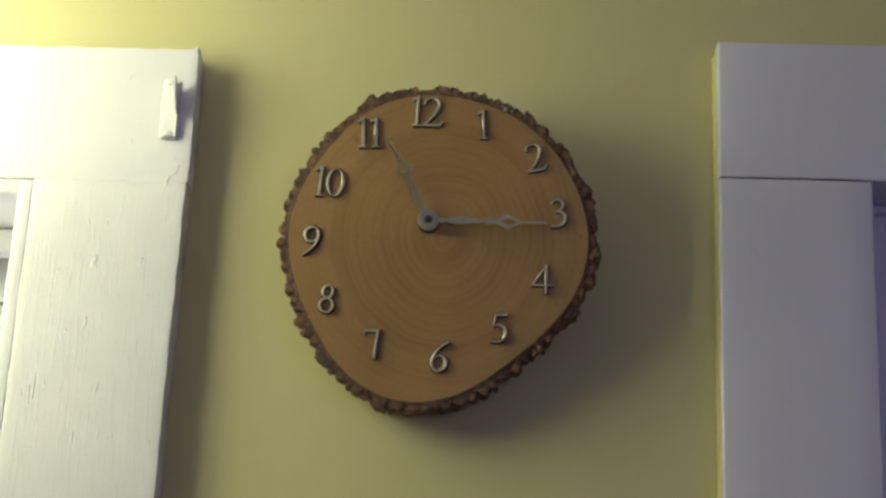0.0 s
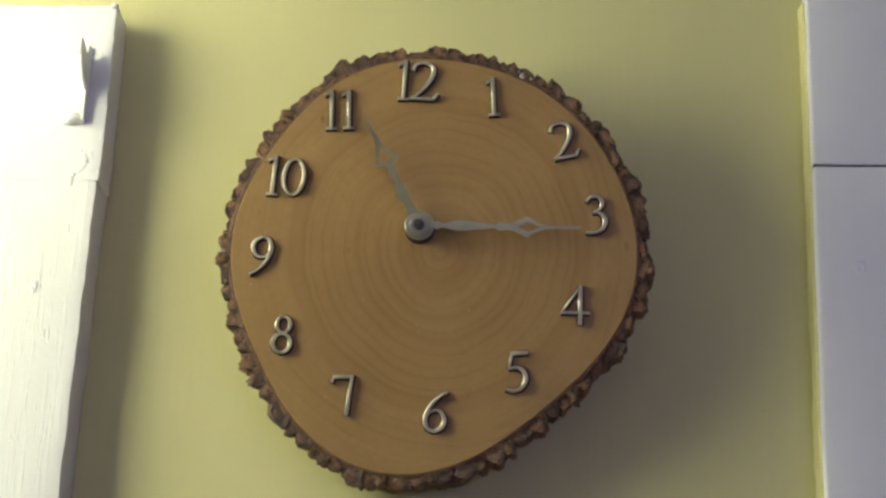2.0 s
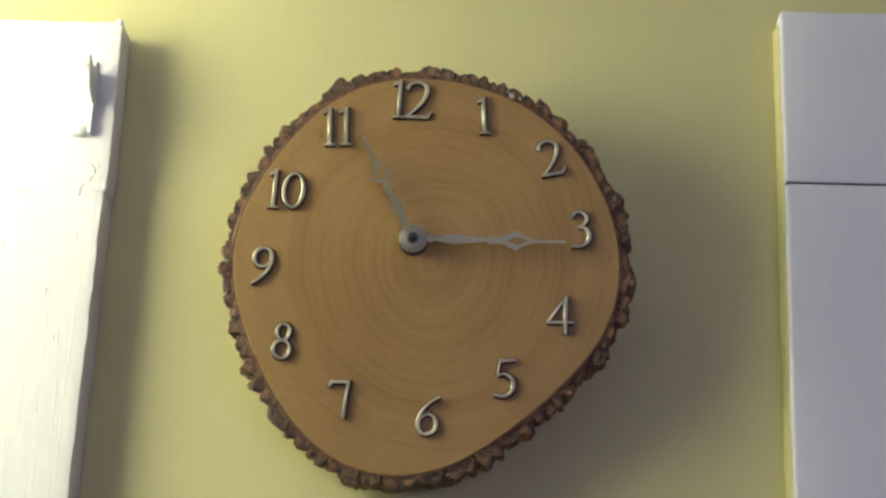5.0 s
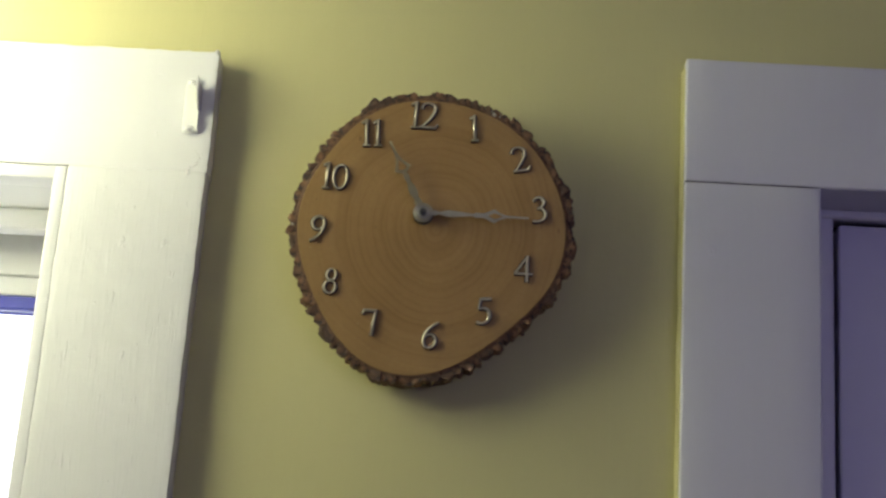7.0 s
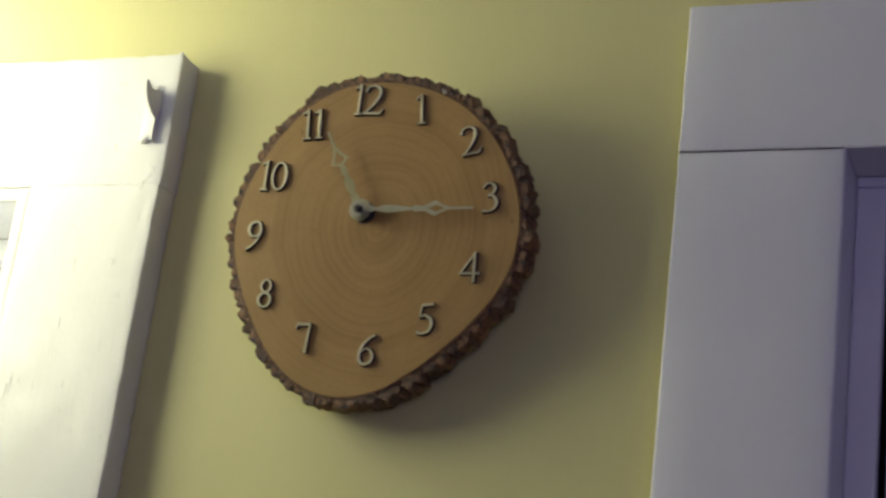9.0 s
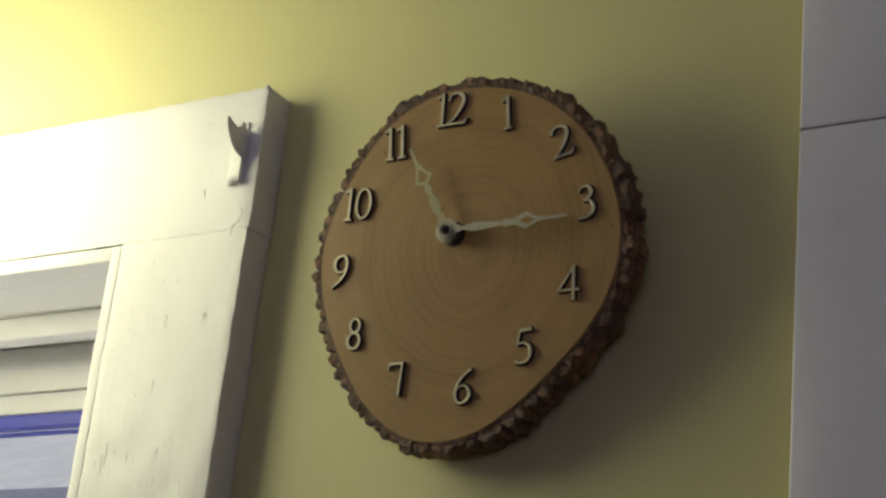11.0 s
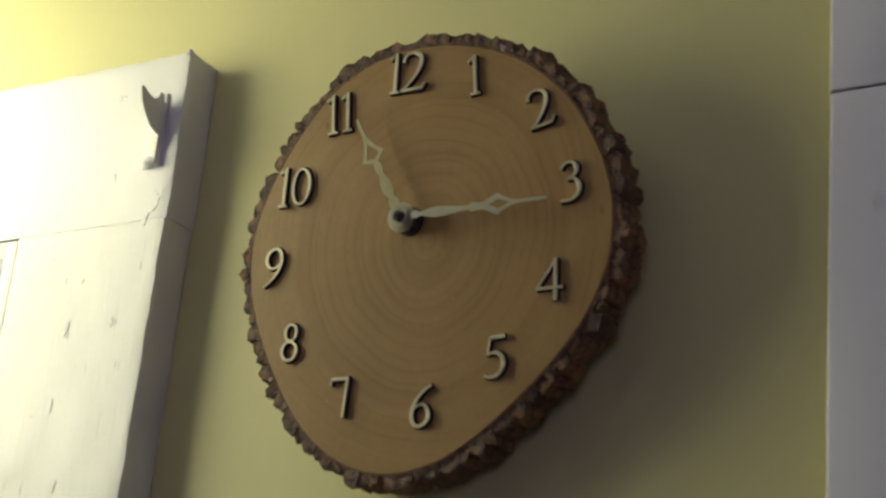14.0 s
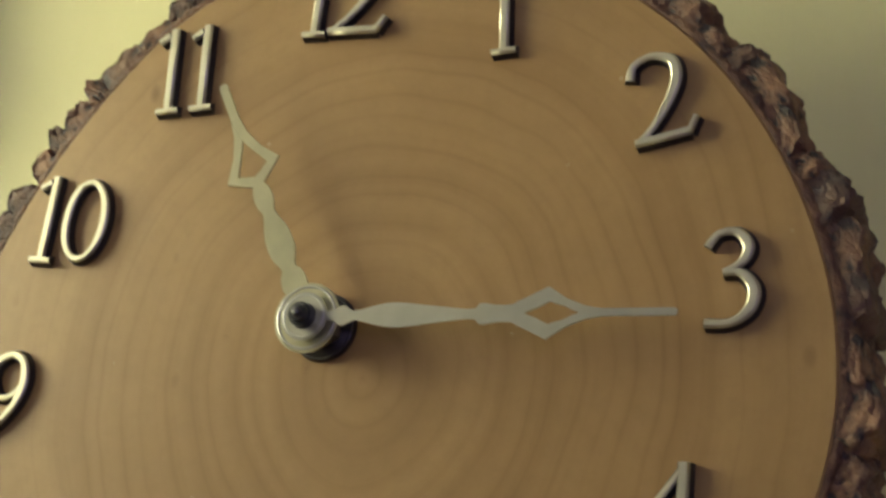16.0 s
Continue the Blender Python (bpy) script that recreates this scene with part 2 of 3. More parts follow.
def add_tube(bm, r0, r1, y0, y1, seg=32):
    """A tapered disc along y, from y0 to y1."""
    m = Matrix.Translation((0, (y0 + y1) / 2, 0)) @ Matrix.Rotation(radians(90), 4, "X")
    bmesh.ops.create_cone(bm, cap_ends=True, segments=seg, radius1=r1, radius2=r0, depth=abs(y1 - y0), matrix=m)
    return bm


def smooth(ob):
    for p in ob.data.polygons:
        p.use_smooth = True
    return ob


def board(name, lo, hi, material, parent, wobble=0.0008, bevel=0.003, step=0.03, label="", most=70, fine=0.0):
    """A painted board: worn rounded edges, slightly uneven arrises."""
    bm = add_box(bmesh.new(), lo, hi)
    for axis in range(3):
        n = int((hi[axis] - lo[axis]) / step)
        for k in range(1, min(n, most)):
            at = lo[axis] + (hi[axis] - lo[axis]) * k / min(n, most)
            co, no = [0, 0, 0], [0, 0, 0]
            co[axis], no[axis] = at, 1
            bmesh.ops.bisect_plane(bm, geom=bm.verts[:] + bm.edges[:] + bm.faces[:], plane_co=co, plane_no=no)
    sharp = [e for e in bm.edges if len(e.link_faces) == 2 and e.calc_face_angle() > 1.0]
    bmesh.ops.bevel(bm, geom=sharp, offset=bevel, segments=3, affect="EDGES", profile=0.5)
    for v in bm.verts:
        p = v.co
        v.co = p + wobble * Vector((noise.noise(p * 31), noise.noise(p * 31 + Vector((7, 0, 0))), noise.noise(p * 31 + Vector((0, 9, 0)))))
        if fine:
            v.co += fine * Vector((noise.noise(p * 140), noise.noise(p * 120 + Vector((3, 0, 0))), noise.noise(p * 140 + Vector((0, 5, 0)))))
    return smooth(part(name, bm, material, parent, label))


def empty(name, m, label, category, group=""):
    ob = new(name)
    ob.matrix_basis = m
    return tagged(ob, label, category, group)


# ---------------------------------------------------------------- the room
def joined_boxes(name, boxes, material, label, category):
    bm = bmesh.new()
    for lo, hi in boxes:
        add_box(bm, lo, hi)
    return tagged(part(name, bm, material), label, category, kind="structure")


WL, WR, WB, WT = -0.98, -0.346, 0.85, 2.030        # window opening
DL, DR, DT = 0.360, 1.19, 2.064                    # door opening
X0, X1, YB, H, TH = -2.4, 3.0, -4.2, 2.62, 0.20
joined_boxes("wall_north", [((X0, 0, 0), (WL, TH, H)), ((WL, 0, 0), (WR, TH, WB)), ((WL, 0, WT), (WR, TH, H)), ((WR, 0, 0), (DL, TH, H)),
                            ((DL, 0, DT), (DR, TH, H)), ((DR, 0, 0), (X1, TH, H))], WALL, "yellow painted plaster wall with window and door openings", "wall")
joined_boxes("wall_west", [((X0 - TH, YB, 0), (X0, TH, H))], OTHER, "plain grey side wall", "wall")
joined_boxes("wall_east", [((X1, YB, 0), (X1 + TH, TH, H))], OTHER, "plain grey side wall", "wall")
joined_boxes("wall_south", [((X0 - TH, YB - TH, 0), (1.25, YB, H)), ((2.65, YB - TH, 0), (X1 + TH, YB, H)), ((1.25, YB - TH, 0), (2.65, YB, 0.95)), ((1.25, YB - TH, 2.25), (2.65, YB, H))],
             OTHER, "plain grey wall with a window opening", "wall")
joined_boxes("floor", [((X0 - TH, YB - TH, -0.1), (X1 + TH, TH, 0))], FLOOR, "brown wooden floor", "floor")
joined_boxes("ceiling", [((X0 - TH, YB - TH, H), (X1 + TH, TH, H + 0.1))], CEIL, "unseen ceiling, greyed to bounce less light", "ceiling")


wall = bpy.data.objects["wall_north"]
bm = bmesh.new()
last = None
for k in range(40):
    z = 2.166 + k * 0.0114
    x = -0.2285 + 0.0022 * noise.noise((z * 14, 0, 0)) + 0.0008 * noise.noise((z * 60, 3, 0))
    row = [bm.verts.new((x + d, y, z)) for d, y in ((-0.0006, 0.0), (0.0, -0.00018), (0.0006, 0.0))]
    if last:
        for a in range(2):
            bm.faces.new((last[a], last[a + 1], row[a + 1], row[a]))
    last = row
smooth(part("plaster_crack", bm, WALL, wall, "hairline painted-over crack"))
for x, z, r in ((0.3115, 2.2034, 0.0022), (0.274, 2.229, 0.0014), (-0.02, 2.232, 0.0012), (0.118, 1.842, 0.0013), (-0.115, 1.79, 0.0012), (0.205, 1.905, 0.0012)):
    bm = bmesh.new()
    bmesh.ops.create_icosphere(bm, subdivisions=2, radius=r, matrix=Matrix.Translation((x, 0.0002, z)) @ Matrix.Diagonal((1, 0.35, 1.3, 1)))
    smooth(part("paint_lump", bm, WALL, wall))


# ---------------------------------------------------------------- window casing, window
YL, YR = -0.0298, -0.0184                           # faces of the two casings
window = empty("window_1", pose(0, 0, 0), "white painted wooden window with thick worn casing", "window")
tagged(window, kind="structure")
head = board("head_casing", (-1.10, YL, 2.0368), (-0.2054, -0.0005, 2.1578), TRIM2, window, 0.0005, 0.0003, 0.007, "", 110, 0.0010)
side = board("side_casing", (-0.333, YL, 0.80), (-0.2054, -0.0005, 2.03672), TRIM, window, 0.0005, 0.0003, 0.007, "", 150, 0.0010)
board("side_casing", (-1.10, YL, 0.80), (-0.975, -0.0005, 2.0360), TRIM, window)
board("sill", (-1.14, -0.07, 0.77), (-0.17, 0.10, 0.80), TRIM, window)
board("side_bead", (-0.3452, YL + 0.0006, 0.80), (-0.3334, -0.0005, 2.0362), TRIM2, window, 0.0003, 0.0016)
board("head_bead", (WL, YL + 0.0006, 2.0235), (-0.3454, -0.0005, 2.0362), TRIM2, window, 0.0003, 0.0016)
box("head_jamb", (WL, -0.0004, 2.0238), (-0.3462, 0.19, 2.0298), TRIM2, window, 0.001)
box("jamb", (-0.3500, 0.0004, 0.85), (-0.3462, 0.19, 2.0236), TRIM2, window, 0.0008)
board("head_stop", (WL, 0.065, 2.0020), (-0.3502, 0.085, 2.0236), SASH, window, 0.0003, 0.002)
sash = board("sash_rail", (WL, 0.141, 1.9775), (-0.3504, 0.178, 2.0230), SASH, window, 0.0003, 0.002)
board("sash_lip", (WL, 0.143, 1.9570), (-0.3506, 0.178, 1.9765), SASH, window, 0.0003, 0.002)
box("glazing_strip", (WL, 0.145, 1.9440), (-0.3508, 0.176, 1.9566), BLUE, window, 0.001, "blue glazing strip")
board("sash_stile", (-0.3720, 0.142, 0.85), (-0.3509, 0.176, 1.9436), SASH, window, 0.0003, 0.003)
pane = box("pane", (WL, 0.156, 0.85), (-0.3722, 0.160, 1.9438), GLASS, window, 0, "clear glass pane")
pane.visible_shadow = False


def nail_dent(place, parent, size, tall=1.0, flip=1):
    """A painted-over nail hole: a low ragged rim round a small hollow."""
    bm = bmesh.new()
    loops = []
    for grow, rise in ((1.8, -0.0001), (1.05, 0.00030), (0.75, 0.00030), (0.30, 0.00002)):
        row = []
        for k in range(14):
            a = 2 * math.pi * k / 14
            g = grow * size * (1 + 0.25 * noise.noise((math.cos(a) * 1.5 + place[0] * 90, math.sin(a) * 1.5, place[2] * 90)))
            row.append(bm.verts.new((g * math.cos(a), -rise, g * tall * math.sin(a))))
        loops.append(row)
    for p, q in zip(loops, loops[1:]):
        for k in range(14):
            bm.faces.new((p[k], p[(k + 1) % 14], q[(k + 1) % 14], q[k]))
    bm.faces.new(loops[-1])
    ob = smooth(part("nail_dent", bm, parent.data.materials[0], parent))
    ob.location = place
    ob.rotation_euler = (0, radians(14 * flip), 0)
    return ob


def paint_lump(place, parent, size, tall):
    bm = bmesh.new()
    bmesh.ops.create_icosphere(bm, subdivisions=3, radius=1.0)
    for v in bm.verts:
        k = 1 + 0.45 * noise.noise(v.co * 2.1 + Vector(place) * 70)
        v.co = Vector((v.co.x * size, v.co.y * size * 0.6, v.co.z * size * tall)) * k
    ob = smooth(part("paint_lump", bm, TRIM2, parent))
    ob.location = place
    return ob


for x, y, z, r, tall in ((-0.2072, 0.0002, 2.1575, 0.0021, 1.2), (-0.2063, 0.0003, 2.1515, 0.0012, 2.6), (-0.2060, 0.0006, 2.1340, 0.0010, 3.5), (-0.2095, 0.0003, 2.1225, 0.0013, 0.6),
                         (-0.2062, 0.0005, 2.0900, 0.0010, 4.0), (-0.2066, 0.0002, 2.0665, 0.0011, 2.8), (-0.2064, 0.0004, 2.0410, 0.0012, 2.2), (-0.2340, 0.0004, 2.1580, 0.0009, 0.8),
                         (-0.2120, 0.0003, 2.0550, 0.0009, 3.0), (-0.2580, 0.0002, 2.1320, 0.0010, 1.3)):
    paint_lump((x, YL + y, z), head, 1.15 * r, tall)
for z, r, tall in ((2.0180, 0.0010, 3.5), (1.9950, 0.0009, 4.0), (1.9620, 0.0010, 3.0), (1.9400, 0.0008, 5.0)):
    paint_lump((-0.2064, YL + 0.0004, z), side, r, tall)
for x, z, s, tall in ((-0.274, 1.9663, 0.0022, 2.6), (-0.236, 1.9658, 0.0020, 2.2), (-0.262, 2.1310, 0.0018, 1.5), (-0.2565, 2.0730, 0.0016, 1.4),
                      (-0.296, 2.0165, 0.0014, 1.2), (-0.267, 1.9985, 0.0012, 1.6), (-0.2605, 1.8585, 0.0014, 3.4), (-0.291, 1.906, 0.0010, 1.2)):
    nail_dent((x, YL - 0.0002, z), head if z > 2.036 else side, 0.58 * s, tall)


def paint_runs(lo_x, hi_x, lo_z, hi_z, count, seed, parent, shortest, longest):
    """Dried brush runs and drips: slim upright ridges of paint with a fat lower end."""
    rnd = random.Random(seed)
    bm = bmesh.new()
    for _ in range(count):
        x, z = rnd.uniform(lo_x, hi_x), rnd.triangular(lo_z, hi_z, lo_z + 0.6 * (hi_z - lo_z))
        tall, wide, proud = rnd.uniform(shortest, longest), rnd.uniform(0.0004, 0.0009), rnd.uniform(0.00003, 0.00010)
        lean, last = rnd.uniform(-0.05, 0.03), None
        for k in range(9):
            u = k / 8
            w = wide * (0.35 + 0.65 * math.sin(math.pi * (0.06 + 0.80 * (1 - u)))) * (1 + 0.3 * noise.noise((x * 90, u * 5, z * 90)))
            h = proud * math.sin(math.pi * (0.04 + 0.90 * (1 - u)) ** 0.8)
            cx, cz = x + lean * tall * u + 0.0004 * noise.noise((z * 60, u * 3, x * 60)), z + tall * u
            row = [bm.verts.new((cx + w * a, YL + 0.0004 - (h + 0.0004) * b, cz)) for a, b in ((-1.0, 0.0), (-0.5, 0.8), (0.0, 1.0), (0.5, 0.8), (1.0, 0.0))]
            if last:
                for q in range(4):
                    bm.faces.new((last[q], last[q + 1], row[q + 1], row[q]))
            else:
                bm.faces.new(row)
            last = row
        bm.faces.new(last)
    return smooth(tagged(part("paint_runs", bm, TRIM, parent, "dried drips and brush runs"), kind="stuff"))


paint_runs(-0.322, -0.210, 1.62, 1.955, 110, 3, side, 0.004, 0.022)
paint_runs(-0.322, -0.210, 1.93, 2.030, 22, 4, side, 0.002, 0.007)
paint_runs(-0.320, -0.210, 2.045, 2.140, 12, 6, head, 0.002, 0.006)


def bracket():
    """An old curtain-rod bracket under many coats of paint: back plate, upright cupped cheek, two screw bosses."""
    top = empty("curtain_rod_bracket", pose(-0.2190, YL - 0.0004, 2.1010), "old white-painted metal curtain rod bracket on the casing", "bracket")
    bm = bmesh.new()
    add_box(bm, (-0.013, -0.0022, -0.027), (0.0008, 0, 0.027), 0.001)
    for v in bm.verts:
        v.co.x += 0.0012 * noise.noise(v.co * 120)
    smooth(part("back_plate", bm, TRIM, top))
    bm = bmesh.new()
    outline = [(0.0, -0.0045), (0.0, 0.0185), (-0.0035, 0.0190), (-0.0045, 0.0235), (-0.0070, 0.0240), (-0.0085, 0.0185), (-0.0110, 0.0165), (-0.0150, 0.0180),
               (-0.0190, 0.0208), (-0.0205, 0.0196), (-0.0190, 0.0110), (-0.0160, 0.0040), (-0.0110, -0.0030), (-0.0055, -0.0058)]
    ring = [bm.verts.new((0.0, 1.42 * y, z)) for y, z in outline]
    f = bm.faces.new(ring)
    ex = bmesh.ops.extrude_face_region(bm, geom=[f])
    bmesh.ops.translate(bm, vec=(0.0018, 0, 0), verts=[g for g in ex["geom"] if isinstance(g, bmesh.types.BMVert)])
    bmesh.ops.bevel(bm, geom=bm.edges[:], offset=0.0005, segments=2, affect="EDGES")
    part("cheek", bm, TRIM, top)
    bm = bmesh.new()
    add_box(bm, (-0.0005, -0.006, -0.026), (0.0012, 0, -0.003), 0.0006)
    part("rib", bm, TRIM, top)
    for x, z, r in ((-0.0065, -0.0235, 0.0050), (-0.008, 0.024, 0.0028)):
        bm = bmesh.new()
        bmesh.ops.create_uvsphere(bm, u_segments=14, v_segments=8, radius=r)
        for v in bm.verts:
            v.co = Vector((x + v.co.x * 1.2, -0.002 + v.co.y * 0.8, z + v.co.z * 0.8)) + 0.0008 * Vector((noise.noise(v.co * 500), 0, noise.noise(v.co * 400)))
        smooth(part("screw_boss", bm, TRIM, top))
    return top


bracket()


def paint_scar():
    """The torn edge of a second, missing bracket: a curl of thick paint."""
    bm = bmesh.new()
    pts = [(-0.0075, -0.0105), (-0.0055, -0.004), (-0.0015, -0.001), (0.0022, 0.0035), (0.0018, 0.0085), (-0.002, 0.0125)]
    for k in range(25):
        if k in (7, 8, 14, 20):
            continue
        s = k / 24 * (len(pts) - 1)
        i = min(int(s), len(pts) - 2)
        x, z = (a + (b - a) * (s - i) for a, b in zip(pts[i], pts[i + 1]))
        bmesh.ops.create_icosphere(bm, subdivisions=1, radius=0.0012 + 0.0011 * noise.noise((s * 3.3, 0, 0)), matrix=Matrix.Translation((x, 0.0003, z)) @ Matrix.Diagonal((1, 0.6, 1.2, 1)))
    ob = smooth(part("paint_scar", bm, TRIM, side, "curled scar of old paint"))
    ob.location = (-0.2150, YL, 2.0440)
    bm = bmesh.new()
    bmesh.ops.create_icosphere(bm, subdivisions=2, radius=0.002, matrix=Matrix.Diagonal((1, 0.4, 1.9, 1)))
    chip = smooth(part("paint_chip", bm, NAIL, side, "dark chip in the paint"))
    chip.location = (-0.2215, YL, 2.0360)


paint_scar()

# the old casing stands a little out of plumb
LEAN, PLUMB = 0.0130, 2.1578
for ob in window.children:
    if ob.name.split(".")[0] in ("side_casing", "side_bead", "jamb"):
        for v in ob.data.vertices:
            v.co.x -= LEAN * max(PLUMB - v.co.z, 0.0)
        for piece in ob.children:
            if piece.location.z:
                piece.location.x -= LEAN * max(PLUMB - piece.location.z, 0.0)
            else:
                for v in piece.data.vertices:
                    v.co.x -= LEAN * max(PLUMB - v.co.z, 0.0)

# ---------------------------------------------------------------- door casing, door
doorway = empty("door_1", pose(0, 0, 0), "closed white-painted door in a plain flat casing", "door")
tagged(doorway, kind="structure")
rhead = board("head_casing", (0.2376, YR, 2.0590), (1.33, -0.0005, 2.1832), TRIM3, doorway, 0.0005, 0.0022)
rside = board("side_casing", (0.2378, YR, 0.0), (0.3646, -0.0005, 2.0586), TRIM3, doorway, 0.0005, 0.0022)
board("side_casing", (1.192, YR, 0.0), (1.33, -0.0005, 2.0583), TRIM3, doorway, 0.0005, 0.0022)
box("joint_gap", (0.2386, YR + 0.0015, 2.0580), (0.3640, -0.001, 2.0591), GAP, doorway)
bm = bmesh.new()
last = None
for k in range(46):
    x = 0.2384 + 0.0028 * k
    mid, half = 2.05875 + 0.0005 * noise.noise((x * 60, 1, 0)), 0.00020 + 0.00024 * noise.noise((x * 160, 4, 0))
    row = [bm.verts.new((min(x, 0.3640), YR - 0.0003, mid + d)) for d in (-half, half)]
    if last:
        bm.faces.new((last[0], last[1], row[1], row[0]))
    last = row
part("joint_crack", bm, GAP, doorway, "dark ragged crack along the joint")
box("jamb", (0.3602, -0.0176, 0.0), (0.3648, 0.14, 2.0586), TRIM3, doorway, 0.0008)
box("head_jamb", (0.3602, -0.0176, 2.0590), (1.19, 0.14, 2.0638), TRIM3, doorway, 0.0008)
board("door_stop", (0.3650, 0.039, 0.0), (0.3880, 0.055, 2.0500), TRIM3, doorway, 0.0002, 0.0022)
board("head_stop", (0.3650, 0.039, 2.0502), (1.19, 0.055, 2.0588), TRIM3, doorway, 0.0002, 0.0022)
box("shadow_gap", (0.3652, 0.090, 0.0), (1.19, 0.100, 2.0585), GAP, doorway)
board("door_panel", (0.3940, 0.046, 0.01), (1.185, 0.086, 2.0462), DOOR, doorway, 0.0004, 0.003)
nail_dent((0.264, YR - 0.0004, 1.9911), rside, 0.0022, 1.4)


def caulk_bead():
    """Yellow paint and filler built up where the wall meets the door casing."""
    bm = bmesh.new()
    last = None
    for k in range(260):
        z = 1.45 + 0.0028 * k
        a = 0.0024 + 0.0011 * noise.noise((z * 22, 0, 0)) + 0.0008 * noise.noise((z * 90, 5, 0))
        d = 0.0120 + 0.0022 * noise.noise((z * 18, 8, 0)) + 0.0012 * noise.noise((z * 110, 2, 0))
        row = [bm.verts.new((0.2374 - x, y, z)) for x, y in ((a, 0.0004), (0.62 * a, -0.0022), (0.0011, -0.62 * d), (0.0007, -d), (-0.0004, -d - 0.0002))]
        if last:
            for i in range(4):
                bm.faces.new((last[i], last[i + 1], row[i + 1], row[i]))
        last = row
    return smooth(part("caulk_bead", bm, WALL, wall, "lumpy yellow-painted filler bead"))


caulk_bead()

# ---------------------------------------------------------------- the clock
CLOCK_TILT, SLAB = 6.58, 0.024
clock = empty("wall_clock", pose(-0.0022, -0.0503, 2.0000, CLOCK_TILT, 0, -0.07), "round wooden log-slice wall clock with bark rim and silver numerals", "clock")

FACE_R = (0.1208, 0.0066, -0.0163, -0.0032, 0.0017, 0.0026, 0.0019, 0.0026, -0.001, -0.0011, -0.0014)


def rim(theta, grow=0.0):
    """The outline of the slice: a circle with a few slow waves."""
    r = FACE_R[0] + grow
    for k in range(1, 6):
        r += FACE_R[2 * k - 1] * math.cos(k * theta) + FACE_R[2 * k] * math.sin(k * theta)
    return r


def slice_face():
    bm = bmesh.new()
    n, rings = 240, 10
    loops = []
    for j in range(1, rings + 1):
        loops.append([bm.verts.new((rim(a) * j / rings * math.cos(a), 0.0, rim(a) * j / rings * math.sin(a))) for a in (2 * math.pi * i / n for i in range(n))])
    mid = bm.verts.new((0, 0, 0))
    for grow, y in ((0.0006, 0.0006), (0.0006, SLAB)):
        loops.append([bm.verts.new(((rim(a) + grow) * math.cos(a), y, (rim(a) + grow) * math.sin(a))) for a in (2 * math.pi * i / n for i in range(n))])
    for i in range(n):
        bm.faces.new((mid, loops[0][i], loops[0][(i + 1) % n]))
        for a, b in zip(loops, loops[1:]):
            bm.faces.new((a[i], a[(i + 1) % n], b[(i + 1) % n], b[i]))
    bm.faces.new(loops[-1])
    return part("wood_slice", bm, ENDGRAIN, clock, "varnished end-grain wood face with growth rings")


slice_face()


def inner_bark():
    bm = bmesh.new()
    n = 720
    prof = [(0.0002, 0.0008), (0.0012, 0.0002), (0.0026, 0.0012), (0.0040, 0.0030), (0.0052, 0.0060), (0.0058, 0.009), (0.0060, 0.012), (0.0060, 0.016), (0.0052, 0.021), (0.0030, SLAB - 0.0004), (0.0004, SLAB - 0.0002)]
    loops = []
    for g, y in prof:
        row = []
        for i in range(n):
            a = 2 * math.pi * i / n
            w = min(g, 0.004) * (0.34 * noise.noise((11 * math.cos(a), 11 * math.sin(a), y * 80)) + 0.30 * noise.noise((24 * math.cos(a), 24 * math.sin(a), y * 160)) + 0.18 * noise.noise((60 * math.cos(a), 60 * math.sin(a), y * 400))) if g > 0.001 else 0.0
            r = rim(a, g + w + (0.0006 * noise.noise((30 * math.cos(a), 30 * math.sin(a), y * 90)) if g > 0.001 else 0))
            row.append(bm.verts.new((r * math.cos(a), y, r * math.sin(a))))
        loops.append(row)
    for a, b in zip(loops, loops[1:]):
        for i in range(n):
            bm.faces.new((a[i], a[(i + 1) % n], b[(i + 1) % n], b[i]))
    return smooth(part("inner_bark", bm, INNER_BARK, clock, "reddish inner bark ring"))


bark = inner_bark()


def bark_plate_mesh(seed):
    """One furrowed plate of outer bark, long across the slice."""
    rnd = random.Random(seed)
    bm = bmesh.new()
    bmesh.ops.create_icosphere(bm, subdivisions=4, radius=1.0)
    cuts = [Vector((rnd.uniform(-1, 1), rnd.uniform(-0.5, 0.5), rnd.uniform(0.1, 1))).normalized() for _ in range(5)]
    off = Vector((rnd.random() * 40, rnd.random() * 40, rnd.random() * 40))
    for v in bm.verts:
        p = Vector([math.copysign(abs(c) ** 0.70, c) for c in v.co]) * 0.50
        for c in cuts:
            over = p.dot(c) - 0.40
            if over > 0:
                p = p - c * over * 0.85
        w = 1 + 0.26 * noise.noise(p * 2.6 + off) + 0.16 * noise.noise(p * 5.2 + off) - 0.16 * abs(noise.noise(Vector((p.x * 7, p.y * 3, p.z * 5)) + off))
        lump = 0.0015 * noise.noise(Vector((p.x * 4, p.y * 6, p.z * 2)) + off) + 0.0007 * noise.noise(p * 11 + off) + 0.0005 * noise.noise(p * 24 + off)
        v.co = Vector((p.x * 0.0136 * w + 0.0006 * noise.noise(p * 9 - off), max(-0.0115, min(0.0115, p.y * 0.033 * (1 + 0.12 * noise.noise(p * 4 + off)))) + 0.0009 * noise.noise(p * 13 + off), p.z * 0.0132 * w + lump))
    bm.normal_update()
    me = bpy.data.meshes.new("bark_plate")
    bm.to_mesh(me)
    bm.free()
    me.materials.append(BARK)
    for f in me.polygons:
        f.use_smooth = True
    return me


PLATES = [bark_plate_mesh(s) for s in range(14)]


